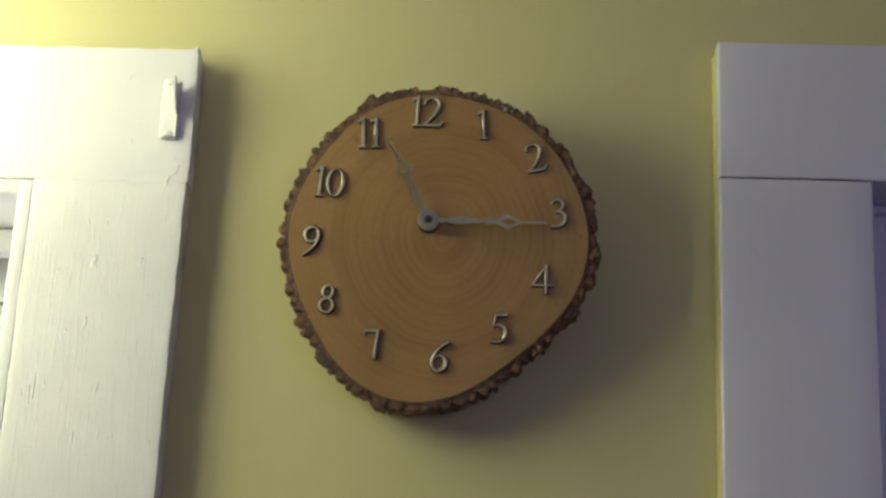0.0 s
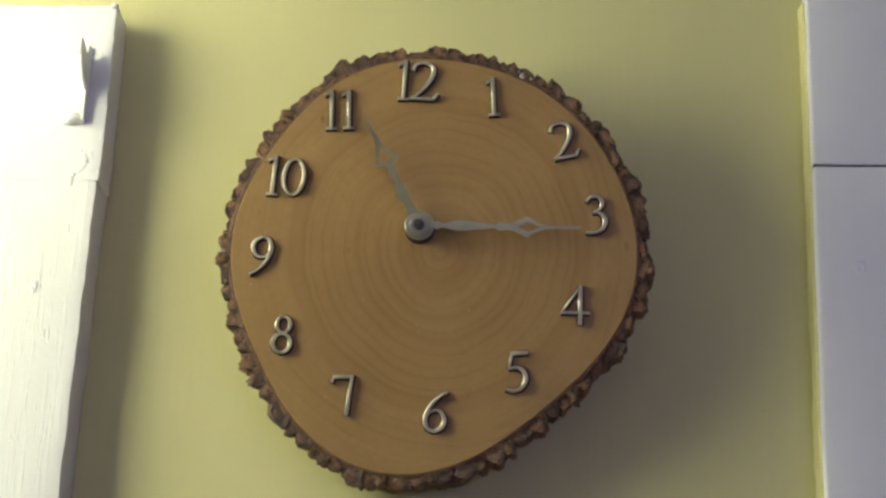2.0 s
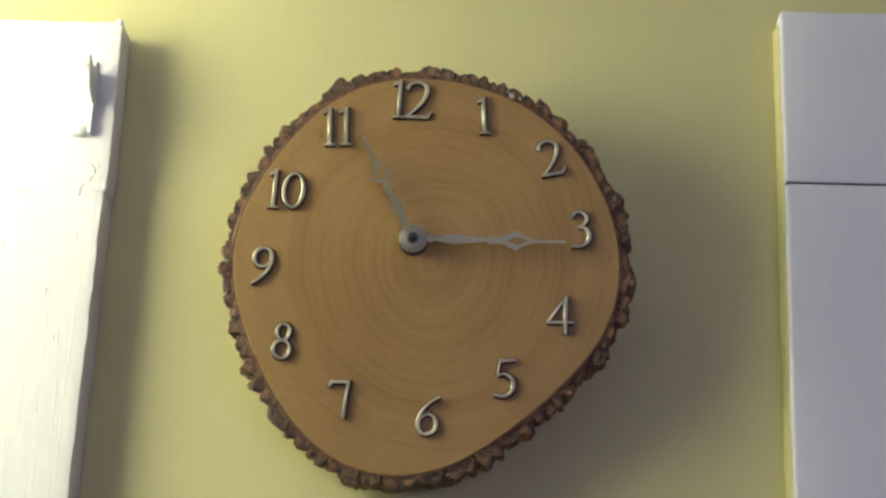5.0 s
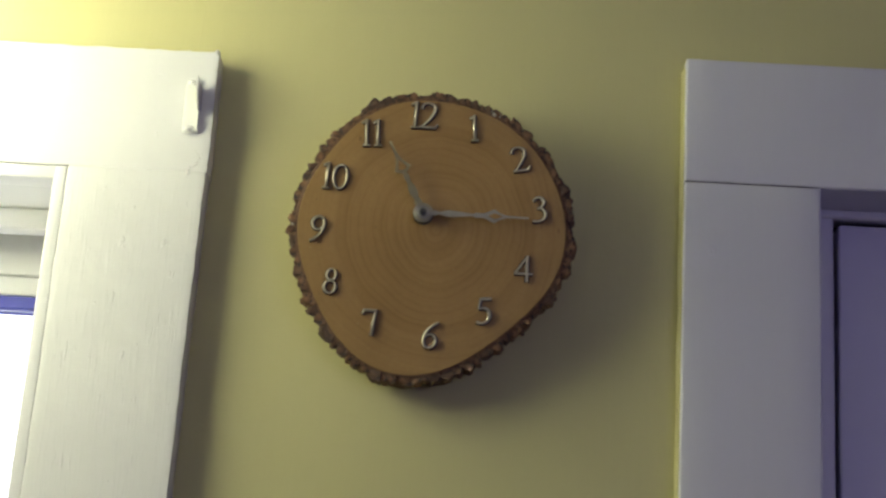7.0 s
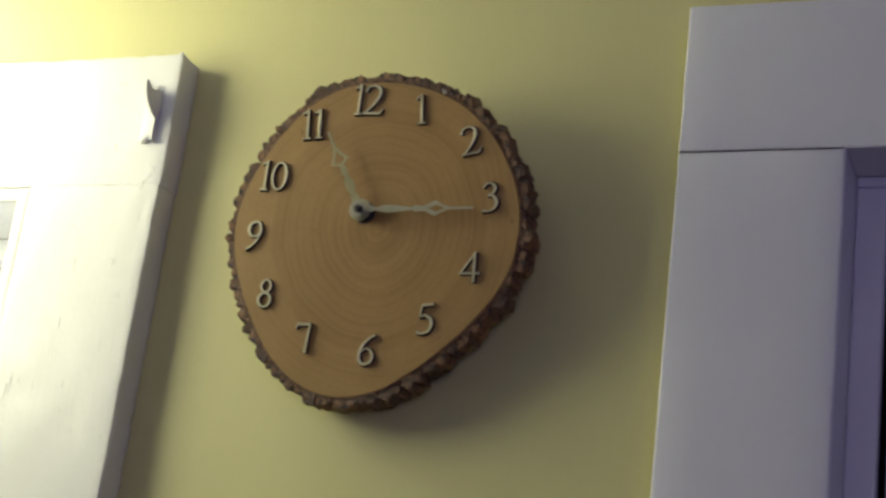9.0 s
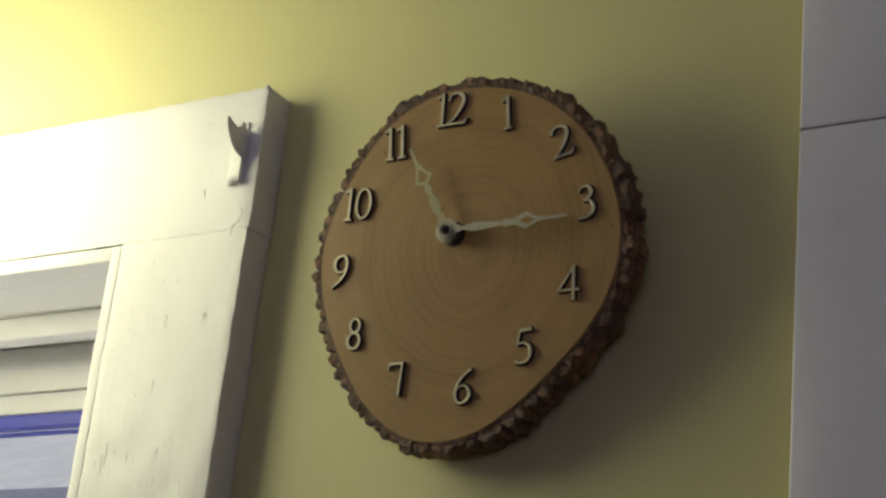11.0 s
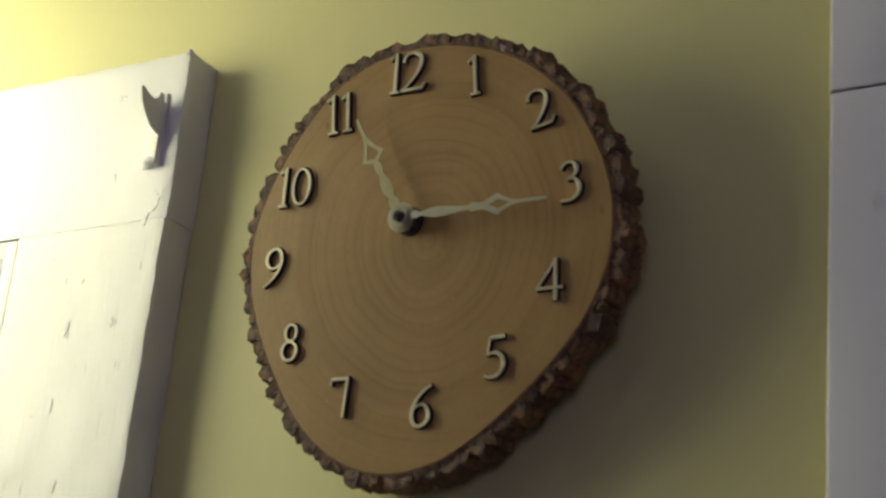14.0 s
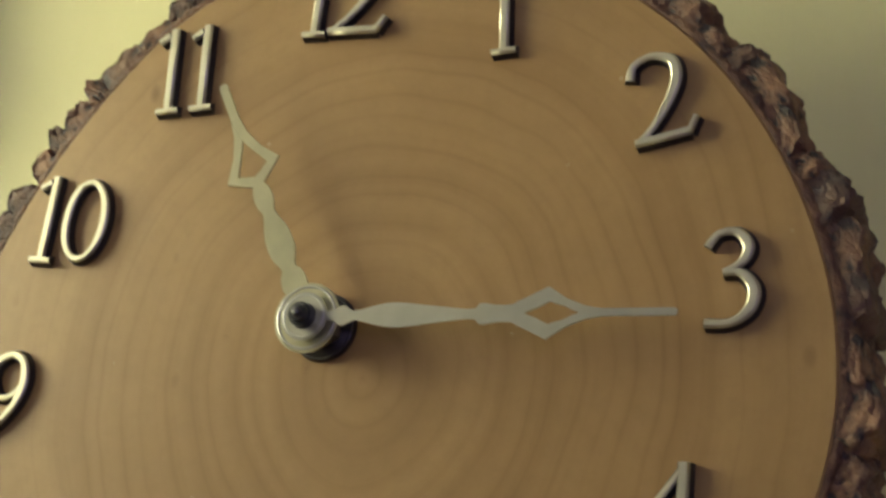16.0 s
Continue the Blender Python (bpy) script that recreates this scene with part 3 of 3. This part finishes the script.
def bark_plates():
    rnd = random.Random(5)
    a = 0.0
    while a < 2 * math.pi - 0.05:
        wide = rnd.uniform(0.55, 1.45)
        step = 0.0100 * wide / rim(a)
        mid = a + step / 2
        ob = new("bark_plate", rnd.choice(PLATES))
        ob.parent = bark
        r = rim(mid, 0.0044 + rnd.uniform(-0.0020, 0.0020))
        slope = (rim(mid + 0.02) - rim(mid - 0.02)) / 0.04 / r
        m = Matrix.Translation((r * math.cos(mid), SLAB / 2 + rnd.uniform(-0.0002, 0.0010), r * math.sin(mid)))
        m = m @ Matrix.Rotation(-(mid - math.pi / 2) + math.atan(slope) * 1.0, 4, "Y") @ Matrix.Rotation(rnd.uniform(-0.12, 0.12), 4, "Z") @ Matrix.Rotation(rnd.uniform(-0.35, 0.35), 4, "Y")
        ob.matrix_basis = m @ Matrix.Diagonal((wide * 1.06, rnd.uniform(0.94, 1.0), rnd.uniform(0.7, 1.15), 1))
        a += step


bark_plates()


def glint_beads():
    """Small pale beads in the bark; their light colour paints whitish glints."""
    for k, (angle, grow, y, size) in enumerate(((58.5, 0.0032, 0.0012, 0.0019), (60.5, 0.0048, 0.0030, 0.0013), (56.0, 0.0040, 0.0022, 0.0011), (187.0, 0.0050, 0.0030, 0.0012))):
        bm = bmesh.new()
        bmesh.ops.create_icosphere(bm, subdivisions=2, radius=size)
        for v in bm.verts:
            v.co *= 1 + 0.4 * noise.noise(v.co * 700 + Vector((k, 0, 0)))
        a = radians(angle)
        ob = smooth(part("varnish_bead", bm, PALE_GLINT, bark, "pale bead painting a glint on the bark"))
        ob.location = (rim(a, grow) * math.cos(a), y - 0.0012, rim(a, grow) * math.sin(a))


glint_beads()


# numerals: pen strokes of varying width in a box one unit high, x, z, width
def oval(rx, rz, cz, thin, thick):
    return [(rx * math.cos(t), cz + rz * math.sin(t), thin + (thick - thin) * math.cos(t) ** 2) for t in (2 * math.pi * k / 28 for k in range(28))]


SIX = [(0.25, 0.99, 0.04), (0.05, 0.85, 0.08), (-0.14, 0.62, 0.11), (-0.23, 0.34, 0.14), (-0.17, 0.10, 0.12), (0.0, 0.03, 0.09), (0.18, 0.14, 0.13),
       (0.22, 0.32, 0.14), (0.12, 0.50, 0.10), (-0.05, 0.52, 0.06), (-0.20, 0.40, 0.05)]
GLYPHS = {
    "0": [("loop", oval(0.25, 0.445, 0.5, 0.07, 0.13))],
    "1": [("line", [(0.03, 0.0, 0.13), (0.03, 1.0, 0.13)]), ("line", [(-0.11, 0.025, 0.05), (0.17, 0.025, 0.05)]), ("line", [(-0.15, 0.86, 0.05), (-0.02, 0.93, 0.11)])],
    "2": [("curve", [(-0.28, 0.74, 0.12), (-0.22, 0.90, 0.09), (-0.02, 0.96, 0.08), (0.18, 0.86, 0.13), (0.20, 0.66, 0.15), (0.08, 0.42, 0.12), (-0.12, 0.18, 0.08), (-0.30, 0.04, 0.06)]),
          ("line", [(-0.32, 0.05, 0.10), (0.26, 0.05, 0.11)]), ("line", [(0.24, 0.03, 0.07), (0.34, 0.19, 0.05)])],
    "3": [("curve", [(-0.24, 0.82, 0.09), (-0.12, 0.95, 0.08), (0.06, 0.95, 0.10), (0.17, 0.80, 0.15), (0.10, 0.64, 0.10), (-0.08, 0.55, 0.05)]),
          ("curve", [(-0.08, 0.55, 0.05), (0.10, 0.53, 0.10), (0.22, 0.36, 0.16), (0.17, 0.16, 0.14), (-0.02, 0.04, 0.09), (-0.27, 0.05, 0.10)])],
    "4": [("line", [(0.13, 0.98, 0.06), (-0.33, 0.33, 0.06)]), ("line", [(-0.36, 0.31, 0.09), (0.34, 0.31, 0.09)]), ("line", [(0.12, 1.0, 0.14), (0.12, 0.0, 0.14)])],
    "5": [("line", [(-0.12, 0.92, 0.11), (0.25, 0.95, 0.11)]), ("line", [(-0.12, 0.95, 0.06), (-0.19, 0.56, 0.05)]),
          ("curve", [(-0.20, 0.55, 0.05), (0.0, 0.59, 0.10), (0.17, 0.48, 0.14), (0.21, 0.28, 0.15), (0.10, 0.09, 0.11), (-0.08, 0.03, 0.09), (-0.26, 0.07, 0.10)])],
    "6": [("curve", SIX)],
    "7": [("line", [(-0.27, 0.78, 0.05), (-0.22, 0.95, 0.07)]), ("line", [(-0.24, 0.93, 0.11), (0.24, 0.93, 0.11)]), ("line", [(0.22, 0.97, 0.09), (0.15, 0.45, 0.12), (0.10, 0.0, 0.14)])],
    "8": [("loop", oval(0.17, 0.205, 0.745, 0.08, 0.12)), ("loop", oval(0.22, 0.235, 0.275, 0.08, 0.13))],
    "9": [("curve", [(-x, 1 - z, w) for x, z, w in SIX])],
}


def spline(pts, closed, per=7):
    out = []
    n = len(pts)
    for i in range(n if closed else n - 1):
        a, b, c, d = (Vector(pts[k % n] if closed else pts[min(max(k, 0), n - 1)]) for k in (i - 1, i, i + 1, i + 2))
        for j in range(per):
            t = j / per
            out.append(0.5 * (2 * b + (c - a) * t + (2 * a - 5 * b + 4 * c - d) * t * t + (3 * b - a - 3 * c + d) * t ** 3))
    if not closed:
        out.append(Vector(pts[-1]))
    return out


def add_stroke(bm, kind, pts, size, x0, depth, lift):
    """A bevelled metal ribbon along a pen stroke; sides take the second material."""
    closed = kind == "loop"
    pts = [Vector(p) for p in pts] if kind in ("line", "loop") else spline(pts, False)
    n = len(pts)
    rows = []
    for i, p in enumerate(pts):
        q, s = (pts[(i + 1) % n], pts[i - 1]) if closed else (pts[min(i + 1, n - 1)], pts[max(i - 1, 0)])
        along = Vector((q.x - s.x, q.y - s.y)).normalized()
        across = Vector((-along.y, along.x))
        half = max(p.z, 0.075) / 2
        row = []
        for side_, edge, y in ((1.0, 0.0010, 0.0), (1.0, 0.0003, -depth * 0.72), (0.70, 0.0, -depth - lift), (-0.70, 0.0, -depth - lift), (-1.0, -0.0003, -depth * 0.72), (-1.0, -0.0010, 0.0)):
            reach = 0.68 * size * half * side_ + edge
            row.append(bm.verts.new((x0 + size * p.x + across.x * reach, y, size * (p.y - 0.5) + across.y * reach)))
        rows.append(row)
    for a, b in zip(rows, rows[1:] + rows[:1] if closed else rows[1:]):
        for k in range(5):
            f = bm.faces.new((a[k], a[k + 1], b[k + 1], b[k]))
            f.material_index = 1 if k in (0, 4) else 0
            f.smooth = k in (1, 3)
    if not closed:
        for end in (rows[0], rows[-1]):
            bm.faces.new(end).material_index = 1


def numeral(text, x, z, height, turn=0.0):
    bm = bmesh.new()
    wide = {"1": 0.42, "0": 0.62, "2": 0.60}
    total = sum(wide.get(c, 0.6) for c in text)
    at = -total / 2
    for c in text:
        for k, (kind, pts) in enumerate(GLYPHS[c]):
            add_stroke(bm, kind, pts, height, (at + wide.get(c, 0.6) / 2) * height if len(text) > 1 else 0.0, 0.0026, 0.00012 * k)
        at += wide.get(c, 0.6)
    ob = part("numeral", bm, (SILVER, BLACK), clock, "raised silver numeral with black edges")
    ob.matrix_basis = pose(x, -0.0002, z, 0, turn, 0)
    return ob


for text, x, z, h, turn in (("12", -0.0053, 0.0929, 0.0253, 2), ("1", 0.0415, 0.0833, 0.0243, -4), ("2", 0.0850, 0.0565, 0.0239, -12), ("3", 0.1050, 0.0104, 0.0238, -3), ("4", 0.0934, -0.0449, 0.0239, 0), ("5", 0.0596, -0.0850, 0.0248, 0), ("6", 0.0127, -0.1097, 0.0247, 4), ("7", -0.0424, -0.1009, 0.0245, 0), ("8", -0.0796, -0.0656, 0.0238, 4), ("9", -0.0946, -0.0181, 0.0241, 3), ("10", -0.0824, 0.0314, 0.0248, 4), ("11", -0.0516, 0.0739, 0.0250, -2)):
    numeral(text, x, z, h, turn)


# the movement's shaft and the two pointers
def add_plate(bm, left, right, y, thick):
    """A flat sheet between two matching edges."""
    rows = [[bm.verts.new((a[0], yy, a[1])) for a in edge] for yy in (y, y + thick) for edge in (left, right)]
    lf, rf, lb_, rb = rows
    n = len(left)
    for i in range(n - 1):
        bm.faces.new((lf[i], rf[i], rf[i + 1], lf[i + 1]))
        bm.faces.new((lb_[i], lb_[i + 1], rb[i + 1], rb[i]))
        bm.faces.new((lf[i], lf[i + 1], lb_[i + 1], lb_[i]))
        bm.faces.new((rf[i], rb[i], rb[i + 1], rf[i + 1]))
    for i in (0, n - 1):
        bm.faces.new((lf[i], lb_[i], rb[i], rf[i]))


def pointer(name, profile, diamond, tip, reach, turn, y, thick, disc, label, metal):
    """Profile: distance and half-width up to the diamond; the diamond is an open frame; then a slim spike."""
    bm = bmesh.new()
    prof = [(p.x, p.y) for p in spline([(s, w, 0) for s, w in profile], False, 6)]
    add_plate(bm, [(w, s) for s, w in prof], [(-w, s) for s, w in prof], y, thick)
    s0, s1, s2, wide, bar = diamond
    lead = min(bar * 1.6, 0.55 * (s1 - s0))
    outer = [(s0, 0.0016), (s0 + lead * 0.8, 0.0016 + (wide * 0.62 - 0.0016) * lead * 0.8 / ((s1 - s0) * 0.5)), (s0 + (s1 - s0) * 0.5, wide * 0.62), (s1, wide), (s1 + (s2 - s1) * 0.35, wide * 0.52), (s1 + (s2 - s1) * 0.70, wide * 0.24), (s2, tip)]
    inner = [(s0, 0.0), (s0 + lead, 0.0), (s0 + lead + (s1 - s0 - lead) * 0.55, max(wide * 0.62 - bar, 0.0004)), (s1 + bar * 0.1, wide - bar * 1.35),
             (s1 + (s2 - s1) * 0.30, wide * 0.26), (s1 + (s2 - s1) * 0.45, wide * 0.10), (s1 + (s2 - s1) * 0.58, 0.0)]
    for sign in (1, -1):
        add_plate(bm, [(sign * w, s) for s, w in outer], [(sign * w, s) for s, w in inner], y - 0.00004, thick)
    a, b = inner[-1][0], s2
    add_plate(bm, [(tip, s2 - 0.0002), (tip, reach - 0.0006), (tip * 0.5, reach)], [(-tip, s2 - 0.0002), (-tip, reach - 0.0006), (-tip * 0.5, reach)], y, thick)
    add_plate(bm, [(0.0, a), (tip, b)], [(0.0, a - 0.0001), (-tip, b)], y + 0.00003, thick)
    add_tube(bm, disc, disc, y - 0.00005, y + thick, 40)
    ob = part(name, bm, metal, clock, label)
    ob.matrix_basis = pose(0, 0, 0, 0, turn, 0)
    return ob


hour = pointer("hour_pointer", [(0.006, 0.0020), (0.0095, 0.0034), (0.0130, 0.0030), (0.0150, 0.0020), (0.0200, 0.0036), (0.0260, 0.0033), (0.0315, 0.0017), (0.0345, 0.0025), (0.0380, 0.0025), (0.0410, 0.0014)],
               (0.0405, 0.0450, 0.0615, 0.0080, 0.0026), 0.0012, 0.0730, -27.6, -0.0104, 0.0006, 0.0090, "brass-tinged silver hour pointer with an open diamond", POINTER_WARM)
minute = pointer("minute_pointer", [(0.006, 0.0012), (0.0080, 0.0012), (0.0105, 0.0026), (0.0135, 0.0014), (0.0155, 0.0014), (0.0240, 0.0031), (0.0360, 0.0020), (0.0450, 0.0012), (0.0475, 0.0026), (0.0515, 0.0021), (0.0560, 0.0021)],
                 (0.0540, 0.0642, 0.0780, 0.0064, 0.0027), 0.0009, 0.0955, 90.2, -0.0120, 0.0005, 0.0062, "satin silver minute pointer with an open diamond", POINTER)


def add_rim(bm, radius, thick, y):
    """A slim ring of round section lying in the plane of the dial."""
    rows = []
    for k in range(40):
        a = 2 * math.pi * k / 40
        rows.append([bm.verts.new(((radius + thick * math.cos(b)) * math.cos(a), y - thick * math.sin(b), (radius + thick * math.cos(b)) * math.sin(a)))
                     for b in (2 * math.pi * i / 8 for i in range(8))])
    for p, q in zip(rows, rows[1:] + rows[:1]):
        for i in range(8):
            bm.faces.new((p[i], q[i], q[(i + 1) % 8], p[(i + 1) % 8]))
    bmesh.ops.recalc_face_normals(bm, faces=bm.faces)
    return bm


# Black washer, drawn wider so that it also gives the nut's shadow.
smooth(part("washer", add_tube(bmesh.new(), 0.0084, 0.0090, -0.0016, 0.0, 36), BLACK, clock, "dark round washer, widened to include the nut's shadow"))
part("shaft_nut", add_tube(bmesh.new(), 0.0058, 0.0060, -0.0050, -0.0016, 6), BRASS, clock, "tarnished brass hexagonal nut")
part("shaft", add_tube(bmesh.new(), 0.0036, 0.0038, -0.0118, -0.0048, 28), BRASS, clock, "brass shaft")
bm = add_tube(bmesh.new(), 0.0031, 0.0034, -0.0142, -0.0120, 28)
add_tube(bm, 0.0021, 0.0024, -0.0155, -0.0141, 24)
smooth(part("washer_rim", add_rim(bmesh.new(), 0.0084, 0.00035, -0.0016), STEEL, clock, "dark raised rim of the washer"))
smooth(part("boss_rim", add_rim(bmesh.new(), 0.0080, 0.00040, -0.0104), POLISHED, clock, "bright raised rim"))
smooth(part("boss_rim", add_rim(bmesh.new(), 0.0055, 0.00036, -0.0120), POLISHED, clock, "bright raised rim"))
part("cap_nut", bm, STEEL, clock, "dark steel cap nut")
bm = bmesh.new()
bmesh.ops.create_uvsphere(bm, u_segments=16, v_segments=10, radius=0.0013, matrix=Matrix.Translation((0, -0.0156, 0)))
smooth(part("shaft_tip", bm, STEEL, clock, "shiny shaft tip"))


# ---------------------------------------------------------------- the room's lamp
def pendant_lamp():
    lamp = empty("pendant_lamp", pose(-0.72, -0.335, H), "warm glowing drum-shaded pendant lamp hanging from the ceiling", "lamp")
    bm = bmesh.new()
    bmesh.ops.create_cone(bm, cap_ends=True, segments=40, radius1=0.210, radius2=0.196, depth=0.34, matrix=Matrix.Translation((0, 0, -0.480)))
    smooth(part("shade", bm, GLOW, lamp, "glowing cream lampshade"))
    bm = bmesh.new()
    bmesh.ops.create_cone(bm, cap_ends=True, segments=10, radius1=0.004, radius2=0.004, depth=0.293, matrix=Matrix.Translation((0, 0, -0.1655)))
    part("cord", bm, BLACK, lamp)
    bm = bmesh.new()
    bmesh.ops.create_cone(bm, cap_ends=True, segments=24, radius1=0.045, radius2=0.055, depth=0.022, matrix=Matrix.Translation((0, 0, -0.0115)))
    part("canopy", bm, BRASS, lamp, "brass canopy")


pendant_lamp()

# ---------------------------------------------------------------- outside
joined_boxes("ground", [((-1500, -1500, -0.6), (1500, 3000, -0.5))], GROUND, "pale winter ground outside", "ground")
house = empty("neighbour_house", pose(-9.0, 8.5, -0.5), "dark blue clapboard house with a pale roof", "house")
box("wall", (-9, 0, 0), (1.5, 5, 4.7), SIDING, house)
bm = bmesh.new()
v = [bm.verts.new(c) for c in ((-9.4, -0.4, 4.6), (1.9, -0.4, 4.6), (1.9, 2.5, 6.1), (-9.4, 2.5, 6.1), (-9.4, 5.4, 4.6), (1.9, 5.4, 4.6))]
for f in ((0, 1, 2, 3), (3, 2, 5, 4), (0, 3, 4), (1, 5, 2), (0, 4, 5, 1)):
    bm.faces.new([v[k] for k in f])
part("roof", bm, ROOFING, house, "pale blue-grey roof")
OVERCAST, ont, ob_ = nodes_of("overcast_sky")
ob_.inputs["Emission Color"].default_value = (0.93, 0.95, 1.0, 1)
ob_.inputs["Emission Strength"].default_value = 5.0
joined_boxes("backdrop", [((-260, 160, -30), (160, 161, 160))], OVERCAST, "white overcast sky", "sky")
